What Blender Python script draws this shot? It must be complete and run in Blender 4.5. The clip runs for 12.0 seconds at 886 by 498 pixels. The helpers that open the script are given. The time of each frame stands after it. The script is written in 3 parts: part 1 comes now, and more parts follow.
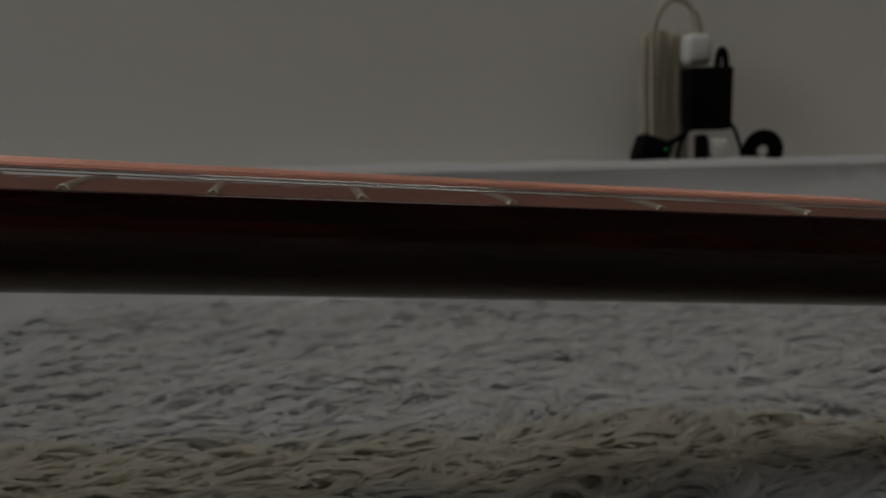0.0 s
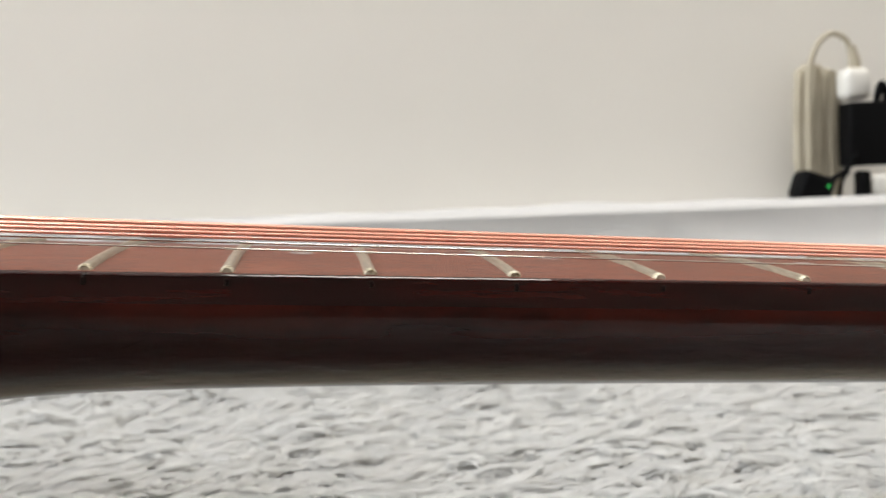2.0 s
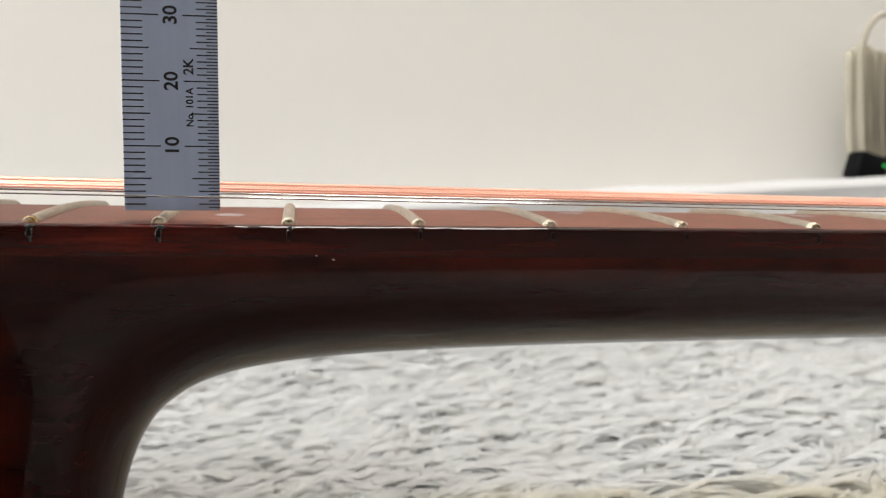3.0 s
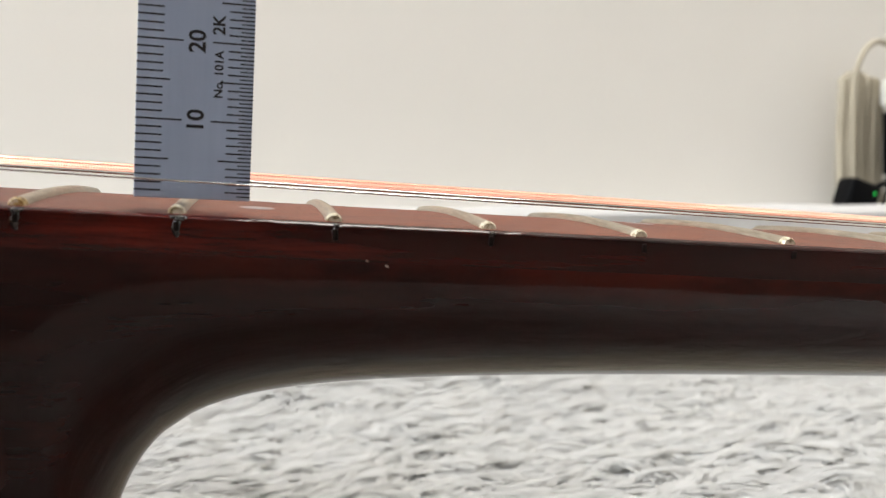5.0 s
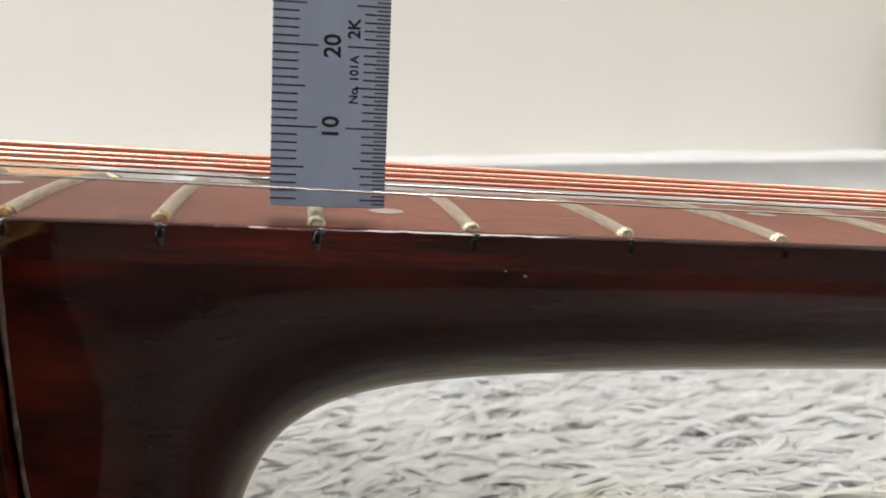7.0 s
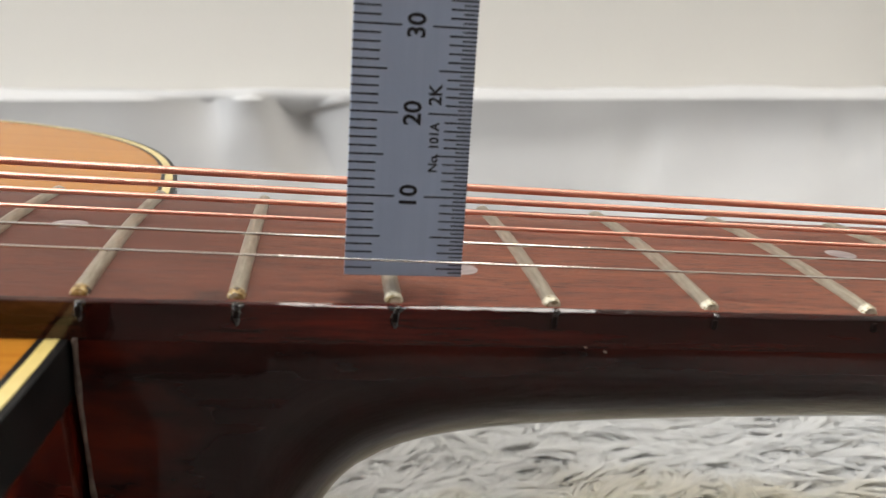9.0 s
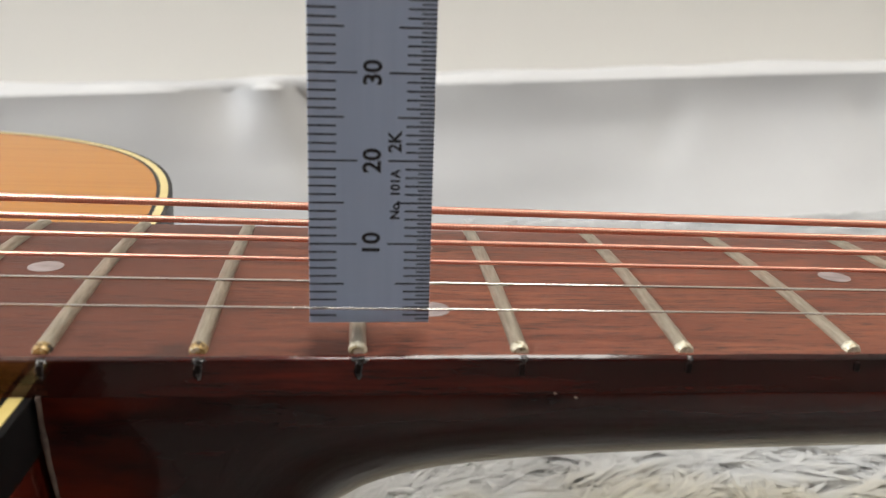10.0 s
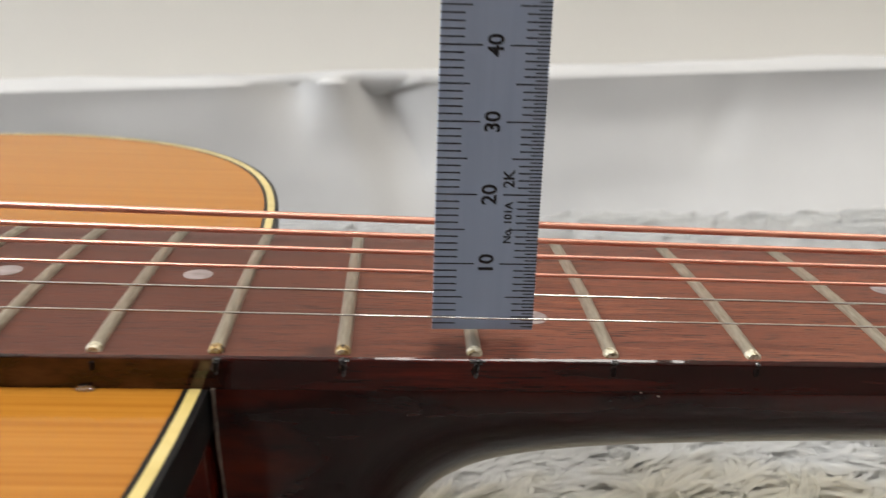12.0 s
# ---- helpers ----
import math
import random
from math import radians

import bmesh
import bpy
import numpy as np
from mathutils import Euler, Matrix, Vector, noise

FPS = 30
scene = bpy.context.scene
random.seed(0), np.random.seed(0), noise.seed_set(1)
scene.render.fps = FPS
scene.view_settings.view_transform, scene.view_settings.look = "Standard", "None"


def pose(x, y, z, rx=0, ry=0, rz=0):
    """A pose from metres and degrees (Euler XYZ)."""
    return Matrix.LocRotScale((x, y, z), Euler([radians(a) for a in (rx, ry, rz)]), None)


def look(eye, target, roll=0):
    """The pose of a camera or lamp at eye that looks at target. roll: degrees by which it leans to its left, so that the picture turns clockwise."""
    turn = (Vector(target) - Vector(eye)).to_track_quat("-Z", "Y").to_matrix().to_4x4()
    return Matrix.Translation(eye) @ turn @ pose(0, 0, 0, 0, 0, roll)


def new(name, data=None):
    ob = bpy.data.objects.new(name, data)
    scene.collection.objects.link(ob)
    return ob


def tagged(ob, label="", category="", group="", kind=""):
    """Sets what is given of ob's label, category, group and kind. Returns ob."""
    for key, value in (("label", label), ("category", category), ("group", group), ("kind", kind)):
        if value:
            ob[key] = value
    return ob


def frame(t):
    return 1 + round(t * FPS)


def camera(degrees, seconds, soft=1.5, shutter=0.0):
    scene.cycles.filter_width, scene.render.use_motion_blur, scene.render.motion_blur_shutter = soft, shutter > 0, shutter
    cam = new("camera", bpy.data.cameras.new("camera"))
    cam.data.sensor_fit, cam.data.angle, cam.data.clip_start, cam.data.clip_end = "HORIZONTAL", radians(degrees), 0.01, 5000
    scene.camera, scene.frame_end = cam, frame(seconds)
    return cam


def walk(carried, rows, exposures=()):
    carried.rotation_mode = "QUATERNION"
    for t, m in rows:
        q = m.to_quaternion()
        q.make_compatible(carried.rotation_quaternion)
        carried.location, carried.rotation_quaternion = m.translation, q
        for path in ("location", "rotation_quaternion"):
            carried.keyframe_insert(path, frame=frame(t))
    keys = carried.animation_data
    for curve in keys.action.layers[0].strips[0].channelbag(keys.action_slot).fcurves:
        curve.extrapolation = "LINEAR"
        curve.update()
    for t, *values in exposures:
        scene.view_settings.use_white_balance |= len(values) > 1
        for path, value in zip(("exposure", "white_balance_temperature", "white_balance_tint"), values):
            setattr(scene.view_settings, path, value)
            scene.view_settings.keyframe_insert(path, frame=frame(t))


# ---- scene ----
# The guitar lies on its back: its own axes run along the neck (x, towards the head), across it (y) and up from the fingerboard (z).
GUITAR = pose(0, 0, -0.0065, 2.03, 4.72, 0)
cam = camera(52.44, 12.0, soft=1.25, shutter=0.25)
cam.data.dof.use_dof, cam.data.dof.focus_distance, cam.data.dof.aperture_fstop = True, 0.141, 32.0
PATH = [
    (0, (0.1771, -0.2017, 0.1106), (0.505, 1.758, -0.117), 2.67),
    (0.5, (0.1499, -0.1921, 0.1084), (0.469, 1.771, -0.104), 3.11),
    (1, (0.1271, -0.1823, 0.112), (0.44, 1.784, -0.078), 3.38),
    (1.5, (0.1001, -0.1716, 0.1085), (0.405, 1.797, -0.074), 2.88),
    (2, (0.074, -0.1712, 0.1164), (0.371, 1.799, -0.055), 2.02),
    (2.5, (0.0453, -0.1725, 0.1156), (0.35, 1.796, -0.065), 0.25),
    (3, (0.0203, -0.1665, 0.1085), (0.345, 1.799, -0.074), 1.18),
    (5, (0.0096, -0.1406, 0.1051), (0.418, 1.811, -0.045), 3.6),
    (5.5, (0.011, -0.1432, 0.1074), (0.404, 1.811, -0.056), 3.68),
    (6, (-0.0059, -0.1407, 0.1146), (0.363, 1.813, -0.104), 3.45),
    (6.5, (-0.0035, -0.1349, 0.1126), (0.325, 1.818, -0.165), 3.09),
    (8.5, (-0.0032, -0.1359, 0.1273), (0.345, 1.796, -0.256), 4.42),
    (9, (-0.0095, -0.1264, 0.1331), (0.273, 1.784, -0.386), 4.36),
    (9.5, (-0.0043, -0.1231, 0.1369), (0.227, 1.779, -0.435), 3.39),
    (10, (-0.001, -0.123, 0.1419), (0.203, 1.778, -0.446), 2.72),
    (10.5, (-0.0005, -0.1237, 0.1446), (0.189, 1.777, -0.448), 2.36),
    (11, (-0.0006, -0.1244, 0.1441), (0.178, 1.776, -0.454), 2.16),
    (11.5, (0.0009, -0.1254, 0.1441), (0.151, 1.772, -0.47), 2.3),
    (12, (-0.0117, -0.1391, 0.1523), (0.1, 1.755, -0.48), 2.49),
]
EXPOSURES = [(0.0, -2.55), (0.3, -1.85), (0.6, -1.32), (0.9, -0.80), (1.2, -0.29), (1.5, -0.03), (2.0, 0.14), (2.6, 0.25), (6.7, 0.28), (8.5, 0.21), (9.0, 0.04), (11.5, -0.01), (12.0, -0.06)]
walk(cam, [(t, GUITAR @ look(eye, target, roll)) for t, eye, target, roll in PATH], EXPOSURES)

# ---- world and light ----
world = bpy.data.worlds.new("world")
scene.world = world
world.use_nodes = True
world.node_tree.nodes["Background"].inputs["Color"].default_value = (0.75, 0.8, 0.9, 1)
world.node_tree.nodes["Background"].inputs["Strength"].default_value = 0.05

ROOM = pose(0.0, 0.490, 0.0)      # its x runs along the wall, its y into the wall


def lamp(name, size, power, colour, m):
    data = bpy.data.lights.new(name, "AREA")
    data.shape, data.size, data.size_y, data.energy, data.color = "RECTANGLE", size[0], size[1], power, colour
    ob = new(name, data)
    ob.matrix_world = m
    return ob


# unseen overhead source, placed so strings and board edge catch their highlights
lamp("unseen_ceiling_light", (0.80, 0.80), 26.5, (1.0, 0.955, 0.895), ROOM @ pose(0.54, -0.42, 2.27))
# unseen cool source, assumed from the cooler left part of the wall
lamp("unseen_window_light", (1.1, 1.0), 58.0, (0.91, 0.945, 0.99), ROOM @ pose(-1.82, -0.68, 1.40, 0, -90, 0))


# ---- materials ----
def material(name, colour, rough=0.5, metal=0.0, coat=0.0, coat_rough=0.05):
    m = bpy.data.materials.new(name)
    m.use_nodes = True
    nt = m.node_tree
    b = nt.nodes["Principled BSDF"]
    b.inputs["Base Color"].default_value = (*colour, 1)
    b.inputs["Roughness"].default_value = rough
    b.inputs["Metallic"].default_value = metal
    b.inputs["Coat Weight"].default_value = coat
    b.inputs["Coat Roughness"].default_value = coat_rough
    return m, nt, b


def noise_node(nt, scale, stretch=(1, 1, 1), detail=4.0, rough=0.55):
    tc = nt.nodes.new("ShaderNodeTexCoord")
    mp = nt.nodes.new("ShaderNodeMapping")
    mp.inputs["Scale"].default_value = stretch
    n = nt.nodes.new("ShaderNodeTexNoise")
    n.inputs["Scale"].default_value = scale
    n.inputs["Detail"].default_value = detail
    n.inputs["Roughness"].default_value = rough
    nt.links.new(tc.outputs["Object"], mp.inputs["Vector"])
    nt.links.new(mp.outputs["Vector"], n.inputs["Vector"])
    return n.outputs["Fac"]


def ramp(nt, fac, stops):
    r = nt.nodes.new("ShaderNodeValToRGB")
    e = r.color_ramp.elements
    while len(e) < len(stops):
        e.new(0.5)
    for k, (p, c) in zip(e, stops):
        k.position, k.color = p, (*c, 1)
    nt.links.new(fac, r.inputs["Fac"])
    return r.outputs["Color"]


def mix(nt, a, b, fac, kind="MIX"):
    m = nt.nodes.new("ShaderNodeMix")
    m.data_type, m.blend_type = "RGBA", kind
    for socket, v in ((m.inputs[6], a), (m.inputs[7], b), (m.inputs[0], fac)):
        if hasattr(v, "is_linked"):
            nt.links.new(v, socket)
        else:
            socket.default_value = v if not isinstance(v, tuple) else (*v, 1)
    return m.outputs[2]


def bump(nt, b, height, strength, distance, coat=False):
    n = nt.nodes.new("ShaderNodeBump")
    n.inputs["Strength"].default_value, n.inputs["Distance"].default_value = strength, distance
    nt.links.new(height, n.inputs["Height"])
    nt.links.new(n.outputs["Normal"], b.inputs["Coat Normal" if coat else "Normal"])


def rough_by(nt, b, fac, low, high):
    m = nt.nodes.new("ShaderNodeMapRange")
    m.inputs["To Min"].default_value, m.inputs["To Max"].default_value = low, high
    nt.links.new(fac, m.inputs["Value"])
    nt.links.new(m.outputs["Result"], b.inputs["Roughness"])


def make_materials():
    mats = {}
    # rosewood fingerboard: open pores along the neck
    m, nt, b = material("rosewood", (0.16, 0.07, 0.045), 0.45)
    b.inputs["Specular IOR Level"].default_value = 0.3
    streak = noise_node(nt, 70, (0.5, 9, 9), 7, 0.72)
    tone = noise_node(nt, 14, (1, 4, 1), 3)
    pores = noise_node(nt, 1000, (0.24, 3.4, 3.4), 3, 0.55)
    wood = ramp(nt, streak, [(0.30, (0.057, 0.016, 0.009)), (0.50, (0.162, 0.049, 0.026)), (0.72, (0.285, 0.100, 0.050))])
    wood = mix(nt, wood, (0.178, 0.051, 0.030), ramp(nt, tone, [(0.35, (0, 0, 0)), (0.7, (0.6, 0.6, 0.6))]))
    crowd = nt.nodes.new("ShaderNodeMath")
    crowd.operation, crowd.inputs[1].default_value = "MULTIPLY_ADD", 0.22
    nt.links.new(noise_node(nt, 90, (0.4, 1.5, 1), 3), crowd.inputs[0])
    nt.links.new(pores, crowd.inputs[2])
    tc = nt.nodes.new("ShaderNodeTexCoord")
    along = nt.nodes.new("ShaderNodeSeparateXYZ")
    nt.links.new(tc.outputs["Object"], along.inputs["Vector"])
    # the wood turns darker brown towards the body
    body_end = nt.nodes.new("ShaderNodeMapRange")
    body_end.inputs["From Min"].default_value, body_end.inputs["From Max"].default_value = 0.010, -0.030
    body_end.inputs["To Max"].default_value = 0.62
    nt.links.new(along.outputs["X"], body_end.inputs["Value"])
    dark = ramp(nt, crowd.outputs[0], [(0.672, (0, 0, 0)), (0.735, (0.9, 0.9, 0.9))])
    wood = mix(nt, wood, (0.035, 0.014, 0.010), dark)
    wood = mix(nt, wood, (0.066, 0.021, 0.014), body_end.outputs["Result"])
    blot = noise_node(nt, 330, (0.6, 1, 1), 4, 0.7)
    for place, reach in (((-0.003, -0.0262, 0.099), 0.0062), ((0.005, -0.0266, 0.099), 0.0042), ((-0.021, -0.0266, 0.099), 0.0045)):
        far = nt.nodes.new("ShaderNodeVectorMath")
        far.operation, far.inputs[1].default_value = "DISTANCE", place
        nt.links.new(tc.outputs["Object"], far.inputs[0])
        near = nt.nodes.new("ShaderNodeMapRange")
        near.inputs["From Min"].default_value, near.inputs["From Max"].default_value = reach, 0.0
        near.inputs["To Min"].default_value, near.inputs["To Max"].default_value = 0.0, 0.55
        nt.links.new(far.outputs["Value"], near.inputs["Value"])
        both = nt.nodes.new("ShaderNodeMath")
        both.operation = "ADD"
        nt.links.new(near.outputs["Result"], both.inputs[0])
        nt.links.new(blot, both.inputs[1])
        wood = mix(nt, wood, (0.016, 0.010, 0.009), ramp(nt, both.outputs[0], [(0.68, (0, 0, 0)), (0.92, (0.6, 0.6, 0.6))]))
    nt.links.new(wood, b.inputs["Base Color"])
    rough_by(nt, b, streak, 0.34, 0.56)
    bump(nt, b, pores, 0.45, -0.0002)
    mats["rosewood"] = m
    # red-brown lacquered mahogany
    m, nt, b = material("mahogany", (0.05, 0.012, 0.008), 0.5, 0, 0.82, 0.035)
    b.inputs["Coat IOR"].default_value = 1.40
    b.inputs["Specular IOR Level"].default_value = 0.0
    streak = noise_node(nt, 90, (0.25, 3, 3), 5, 0.6)
    tone = noise_node(nt, 22, (1, 1, 1), 3)
    wood = ramp(nt, streak, [(0.30, (0.011, 0.0016, 0.0012)), (0.52, (0.021, 0.0029, 0.0020)), (0.78, (0.038, 0.0052, 0.0028))])
    wood = mix(nt, wood, (0.019, 0.0041, 0.0034), ramp(nt, tone, [(0.35, (0, 0, 0)), (0.7, (0.8, 0.8, 0.8))]))
    # light painted into colour: brighter red along the joint and just under the board
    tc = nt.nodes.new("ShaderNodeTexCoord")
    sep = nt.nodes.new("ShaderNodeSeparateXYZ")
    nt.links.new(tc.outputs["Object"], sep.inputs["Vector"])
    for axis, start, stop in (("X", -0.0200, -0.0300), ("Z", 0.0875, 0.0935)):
        lit_red = nt.nodes.new("ShaderNodeMapRange")
        lit_red.inputs["From Min"].default_value, lit_red.inputs["From Max"].default_value = start, stop
        lit_red.inputs["To Max"].default_value = 0.9 if axis == "X" else 0.4
        nt.links.new(sep.outputs[axis], lit_red.inputs["Value"])
        patchy = mix(nt, lit_red.outputs["Result"], ramp(nt, noise_node(nt, 60, (0.6, 1.5, 1.5), 4, 0.6), [(0.38, (0, 0, 0)), (0.62, (1, 1, 1))]), 1.0, "MULTIPLY")
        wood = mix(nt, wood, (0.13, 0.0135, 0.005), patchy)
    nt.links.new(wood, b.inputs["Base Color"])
    bump(nt, b, noise_node(nt, 160, (0.5, 1, 1), 3), 0.012, 0.0006, True)
    mats["mahogany"] = m
    m, nt, b = material("fingerboard_side", (0.07, 0.012, 0.007), 0.5, 0, 0.75, 0.06)
    b.inputs["Coat IOR"].default_value = 1.6
    b.inputs["Specular IOR Level"].default_value = 0.0
    streak = noise_node(nt, 120, (0.25, 3, 3), 5, 0.6)
    red = ramp(nt, streak, [(0.34, (0.0060, 0.0011, 0.0009)), (0.52, (0.025, 0.0027, 0.0017)), (0.75, (0.060, 0.0062, 0.0030))])
    bare = ramp(nt, noise_node(nt, 420, (0.3, 1, 1), 5, 0.65), [(0.34, (0.014, 0.0045, 0.0025)), (0.52, (0.040, 0.013, 0.007)), (0.72, (0.080, 0.029, 0.015))])
    tc = nt.nodes.new("ShaderNodeTexCoord")
    sep = nt.nodes.new("ShaderNodeSeparateXYZ")
    nt.links.new(tc.outputs["Object"], sep.inputs["Vector"])
    edge = nt.nodes.new("ShaderNodeMapRange")
    edge.inputs["From Min"].default_value, edge.inputs["From Max"].default_value = -0.0340, -0.0356
    nt.links.new(sep.outputs["X"], edge.inputs["Value"])
    for place, stretch, tint in (((-0.004, 0, 0.0962), (1, 0, 4.5), (0.125, 0.0100, 0.0045)), ((0.014, 0, 0.0945), (1, 0, 6.0), (0.10, 0.0085, 0.0040)), ((-0.0245, 0, 0.0975), (2.2, 0, 7.0), (0.004, 0.002, 0.002))):
        off = nt.nodes.new("ShaderNodeVectorMath")
        off.operation, off.inputs[1].default_value = "SUBTRACT", place
        nt.links.new(tc.outputs["Object"], off.inputs[0])
        wide = nt.nodes.new("ShaderNodeVectorMath")
        wide.operation, wide.inputs[1].default_value = "MULTIPLY", stretch
        nt.links.new(off.outputs["Vector"], wide.inputs[0])
        span = nt.nodes.new("ShaderNodeVectorMath")
        span.operation = "LENGTH"
        nt.links.new(wide.outputs["Vector"], span.inputs[0])
        spot = nt.nodes.new("ShaderNodeMapRange")
        spot.inputs["From Min"].default_value, spot.inputs["From Max"].default_value = 0.022, 0.004
        nt.links.new(span.outputs["Value"], spot.inputs["Value"])
        patchy = mix(nt, spot.outputs["Result"], ramp(nt, noise_node(nt, 190, (0.22, 3.2, 3.2), 6, 0.7), [(0.42, (0.02, 0.02, 0.02)), (0.60, (1, 1, 1))]), 1.0, "MULTIPLY")
        red = mix(nt, red, tint, patchy)
    nt.links.new(mix(nt, red, bare, edge.outputs["Result"]), b.inputs["Base Color"])
    bump(nt, b, noise_node(nt, 260, (0.4, 1, 1), 4, 0.6), 0.10, 0.0006, True)
    mats["side"] = m
    # spruce top under amber lacquer
    m, nt, b = material("spruce", (0.62, 0.30, 0.10), 0.5, 0, 0.55, 0.08)
    b.inputs["Specular IOR Level"].default_value = 0.05
    grain = noise_node(nt, 150, (0.06, 5.5, 1), 4, 0.6)
    tone = noise_node(nt, 9, (0.4, 3, 1), 3)
    wood = ramp(nt, grain, [(0.35, (0.325, 0.122, 0.011)), (0.52, (0.425, 0.180, 0.022)), (0.7, (0.49, 0.22, 0.034))])
    nt.links.new(mix(nt, wood, (0.40, 0.148, 0.015), tone), b.inputs["Base Color"])
    mats["spruce"] = m
    m, nt, b = material("ivory_binding", (0.72, 0.58, 0.22), 0.35, 0, 0.5)
    nt.links.new(ramp(nt, noise_node(nt, 120), [(0.3, (0.60, 0.46, 0.15)), (0.7, (0.78, 0.63, 0.26))]), b.inputs["Base Color"])
    mats["ivory"] = m
    m, nt, b = material("black_binding", (0.006, 0.006, 0.006), 0.4, 0, 0.05)
    b.inputs["Specular IOR Level"].default_value = 0.15
    nt.links.new(ramp(nt, noise_node(nt, 200), [(0.3, (0.004, 0.004, 0.004)), (0.8, (0.013, 0.012, 0.012))]), b.inputs["Base Color"])
    mats["black"] = m
    # nickel silver frets, slightly tarnished
    m, nt, b = material("nickel_silver", (0.55, 0.50, 0.38), 0.42, 0.85)
    scr = noise_node(nt, 500, (6, 0.5, 1), 4, 0.65)
    nt.links.new(ramp(nt, scr, [(0.3, (0.29, 0.254, 0.195)), (0.7, (0.48, 0.428, 0.345))]), b.inputs["Base Color"])
    rough_by(nt, b, scr, 0.34, 0.55)
    mats["fret"] = m
    m, nt, b = material("filed_fret_end", (0.72, 0.68, 0.56), 0.45, 0.5)
    nt.links.new(ramp(nt, noise_node(nt, 1500, (1, 1, 1), 3), [(0.36, (0.20, 0.15, 0.07)), (0.50, (0.62, 0.57, 0.43)), (0.75, (0.82, 0.79, 0.70))]), b.inputs["Base Color"])
    mats["fret_end"] = m
    m, nt, b = material("stained_fret_end", (0.40, 0.28, 0.10), 0.30, 0.4, 0.6)
    nt.links.new(ramp(nt, noise_node(nt, 900, (1, 1, 1), 3), [(0.38, (0.020, 0.012, 0.006)), (0.46, (0.26, 0.15, 0.035)), (0.58, (0.50, 0.36, 0.15)), (0.72, (0.82, 0.78, 0.66))]), b.inputs["Base Color"])
    mats["stained_end"] = m
    m, nt, b = material("dark_glue", (0.010, 0.007, 0.006), 0.10, 0, 1.0, 0.03)
    mats["glue"] = m
    m, nt, b = material("grime", (0.012, 0.008, 0.007), 0.4)
    b.inputs["Specular IOR Level"].default_value = 0.08
    mats["grime"] = m
    m, nt, b = material("pale_chip", (0.27, 0.19, 0.15), 0.5)
    mats["chip"] = m
    m, nt, b = material("clear_glue", (0.92, 0.86, 0.75), 0.06, 0, 0.5)
    b.inputs["Transmission Weight"].default_value = 0.95
    mats["clear_glue"] = m
    m, nt, b = material("worn_crack", (0.20, 0.15, 0.12), 0.6)
    nt.links.new(ramp(nt, noise_node(nt, 400), [(0.35, (0.07, 0.045, 0.035)), (0.6, (0.22, 0.165, 0.13)), (0.8, (0.36, 0.30, 0.25))]), b.inputs["Base Color"])
    mats["crack"] = m
    m, nt, b = material("pearl", (0.40, 0.36, 0.34), 0.42, 0.0, 0.0)
    nt.links.new(ramp(nt, noise_node(nt, 260, (1, 2, 1), 3), [(0.3, (0.20, 0.165, 0.158)), (0.55, (0.30, 0.25, 0.24)), (0.8, (0.40, 0.335, 0.33))]), b.inputs["Base Color"])
    mats["pearl"] = m
    # strings
    m, nt, b = material("bronze_winding", (0.86, 0.40, 0.22), 0.28, 1.0)
    tc = nt.nodes.new("ShaderNodeTexCoord")
    w = nt.nodes.new("ShaderNodeTexWave")
    w.inputs["Scale"].default_value = 1400.0
    nt.links.new(tc.outputs["Object"], w.inputs["Vector"])
    nt.links.new(ramp(nt, w.outputs["Fac"], [(0.0, (0.68, 0.32, 0.235)), (0.6, (0.91, 0.465, 0.355))]), b.inputs["Base Color"])
    bump(nt, b, w.outputs["Fac"], 0.5, 0.00008)
    mats["bronze"] = m
    m, nt, b = material("plain_steel", (0.66, 0.65, 0.62), 0.22, 1.0)
    rough_by(nt, b, noise_node(nt, 60), 0.07, 0.11)
    mats["steel"] = m
    m, nt, b = material("satin_steel", (0.42, 0.45, 0.51), 0.45, 0.15)
    br = noise_node(nt, 260, (1, 1, 0.04), 4, 0.6)
    nt.links.new(ramp(nt, br, [(0.3, (0.345, 0.43, 0.595)), (0.7, (0.405, 0.495, 0.66))]), b.inputs["Base Color"])
    rough_by(nt, b, br, 0.36, 0.5)
    mats["ruler"] = m
    m, nt, b = material("etched_black", (0.012, 0.012, 0.016), 0.6)
    mats["ink"] = m
    # setting
    m, nt, b = material("wall_paint", (0.78, 0.76, 0.72), 0.7)
    nt.links.new(ramp(nt, noise_node(nt, 5, (1, 1, 1), 3), [(0.3, (0.80, 0.775, 0.72)), (0.7, (0.825, 0.80, 0.745))]), b.inputs["Base Color"])
    bump(nt, b, noise_node(nt, 350), 0.08, 0.0006)
    mats["wall"] = m
    m, nt, b = material("brown_wall", (0.10, 0.075, 0.06), 0.7)
    nt.links.new(ramp(nt, noise_node(nt, 6), [(0.3, (0.085, 0.064, 0.052)), (0.7, (0.12, 0.09, 0.072))]), b.inputs["Base Color"])
    mats["dark_wall"] = m
    m, nt, b = material("dull_floor", (0.15, 0.12, 0.11), 0.5)
    nt.links.new(ramp(nt, noise_node(nt, 12, (0.2, 3, 1), 5), [(0.3, (0.115, 0.088, 0.079)), (0.7, (0.175, 0.142, 0.128))]), b.inputs["Base Color"])
    mats["floor"] = m
    m, nt, b = material("ceiling_paint", (0.80, 0.79, 0.77), 0.8)
    nt.links.new(ramp(nt, noise_node(nt, 8), [(0.3, (0.78, 0.77, 0.75)), (0.7, (0.82, 0.81, 0.79))]), b.inputs["Base Color"])
    mats["ceiling"] = m
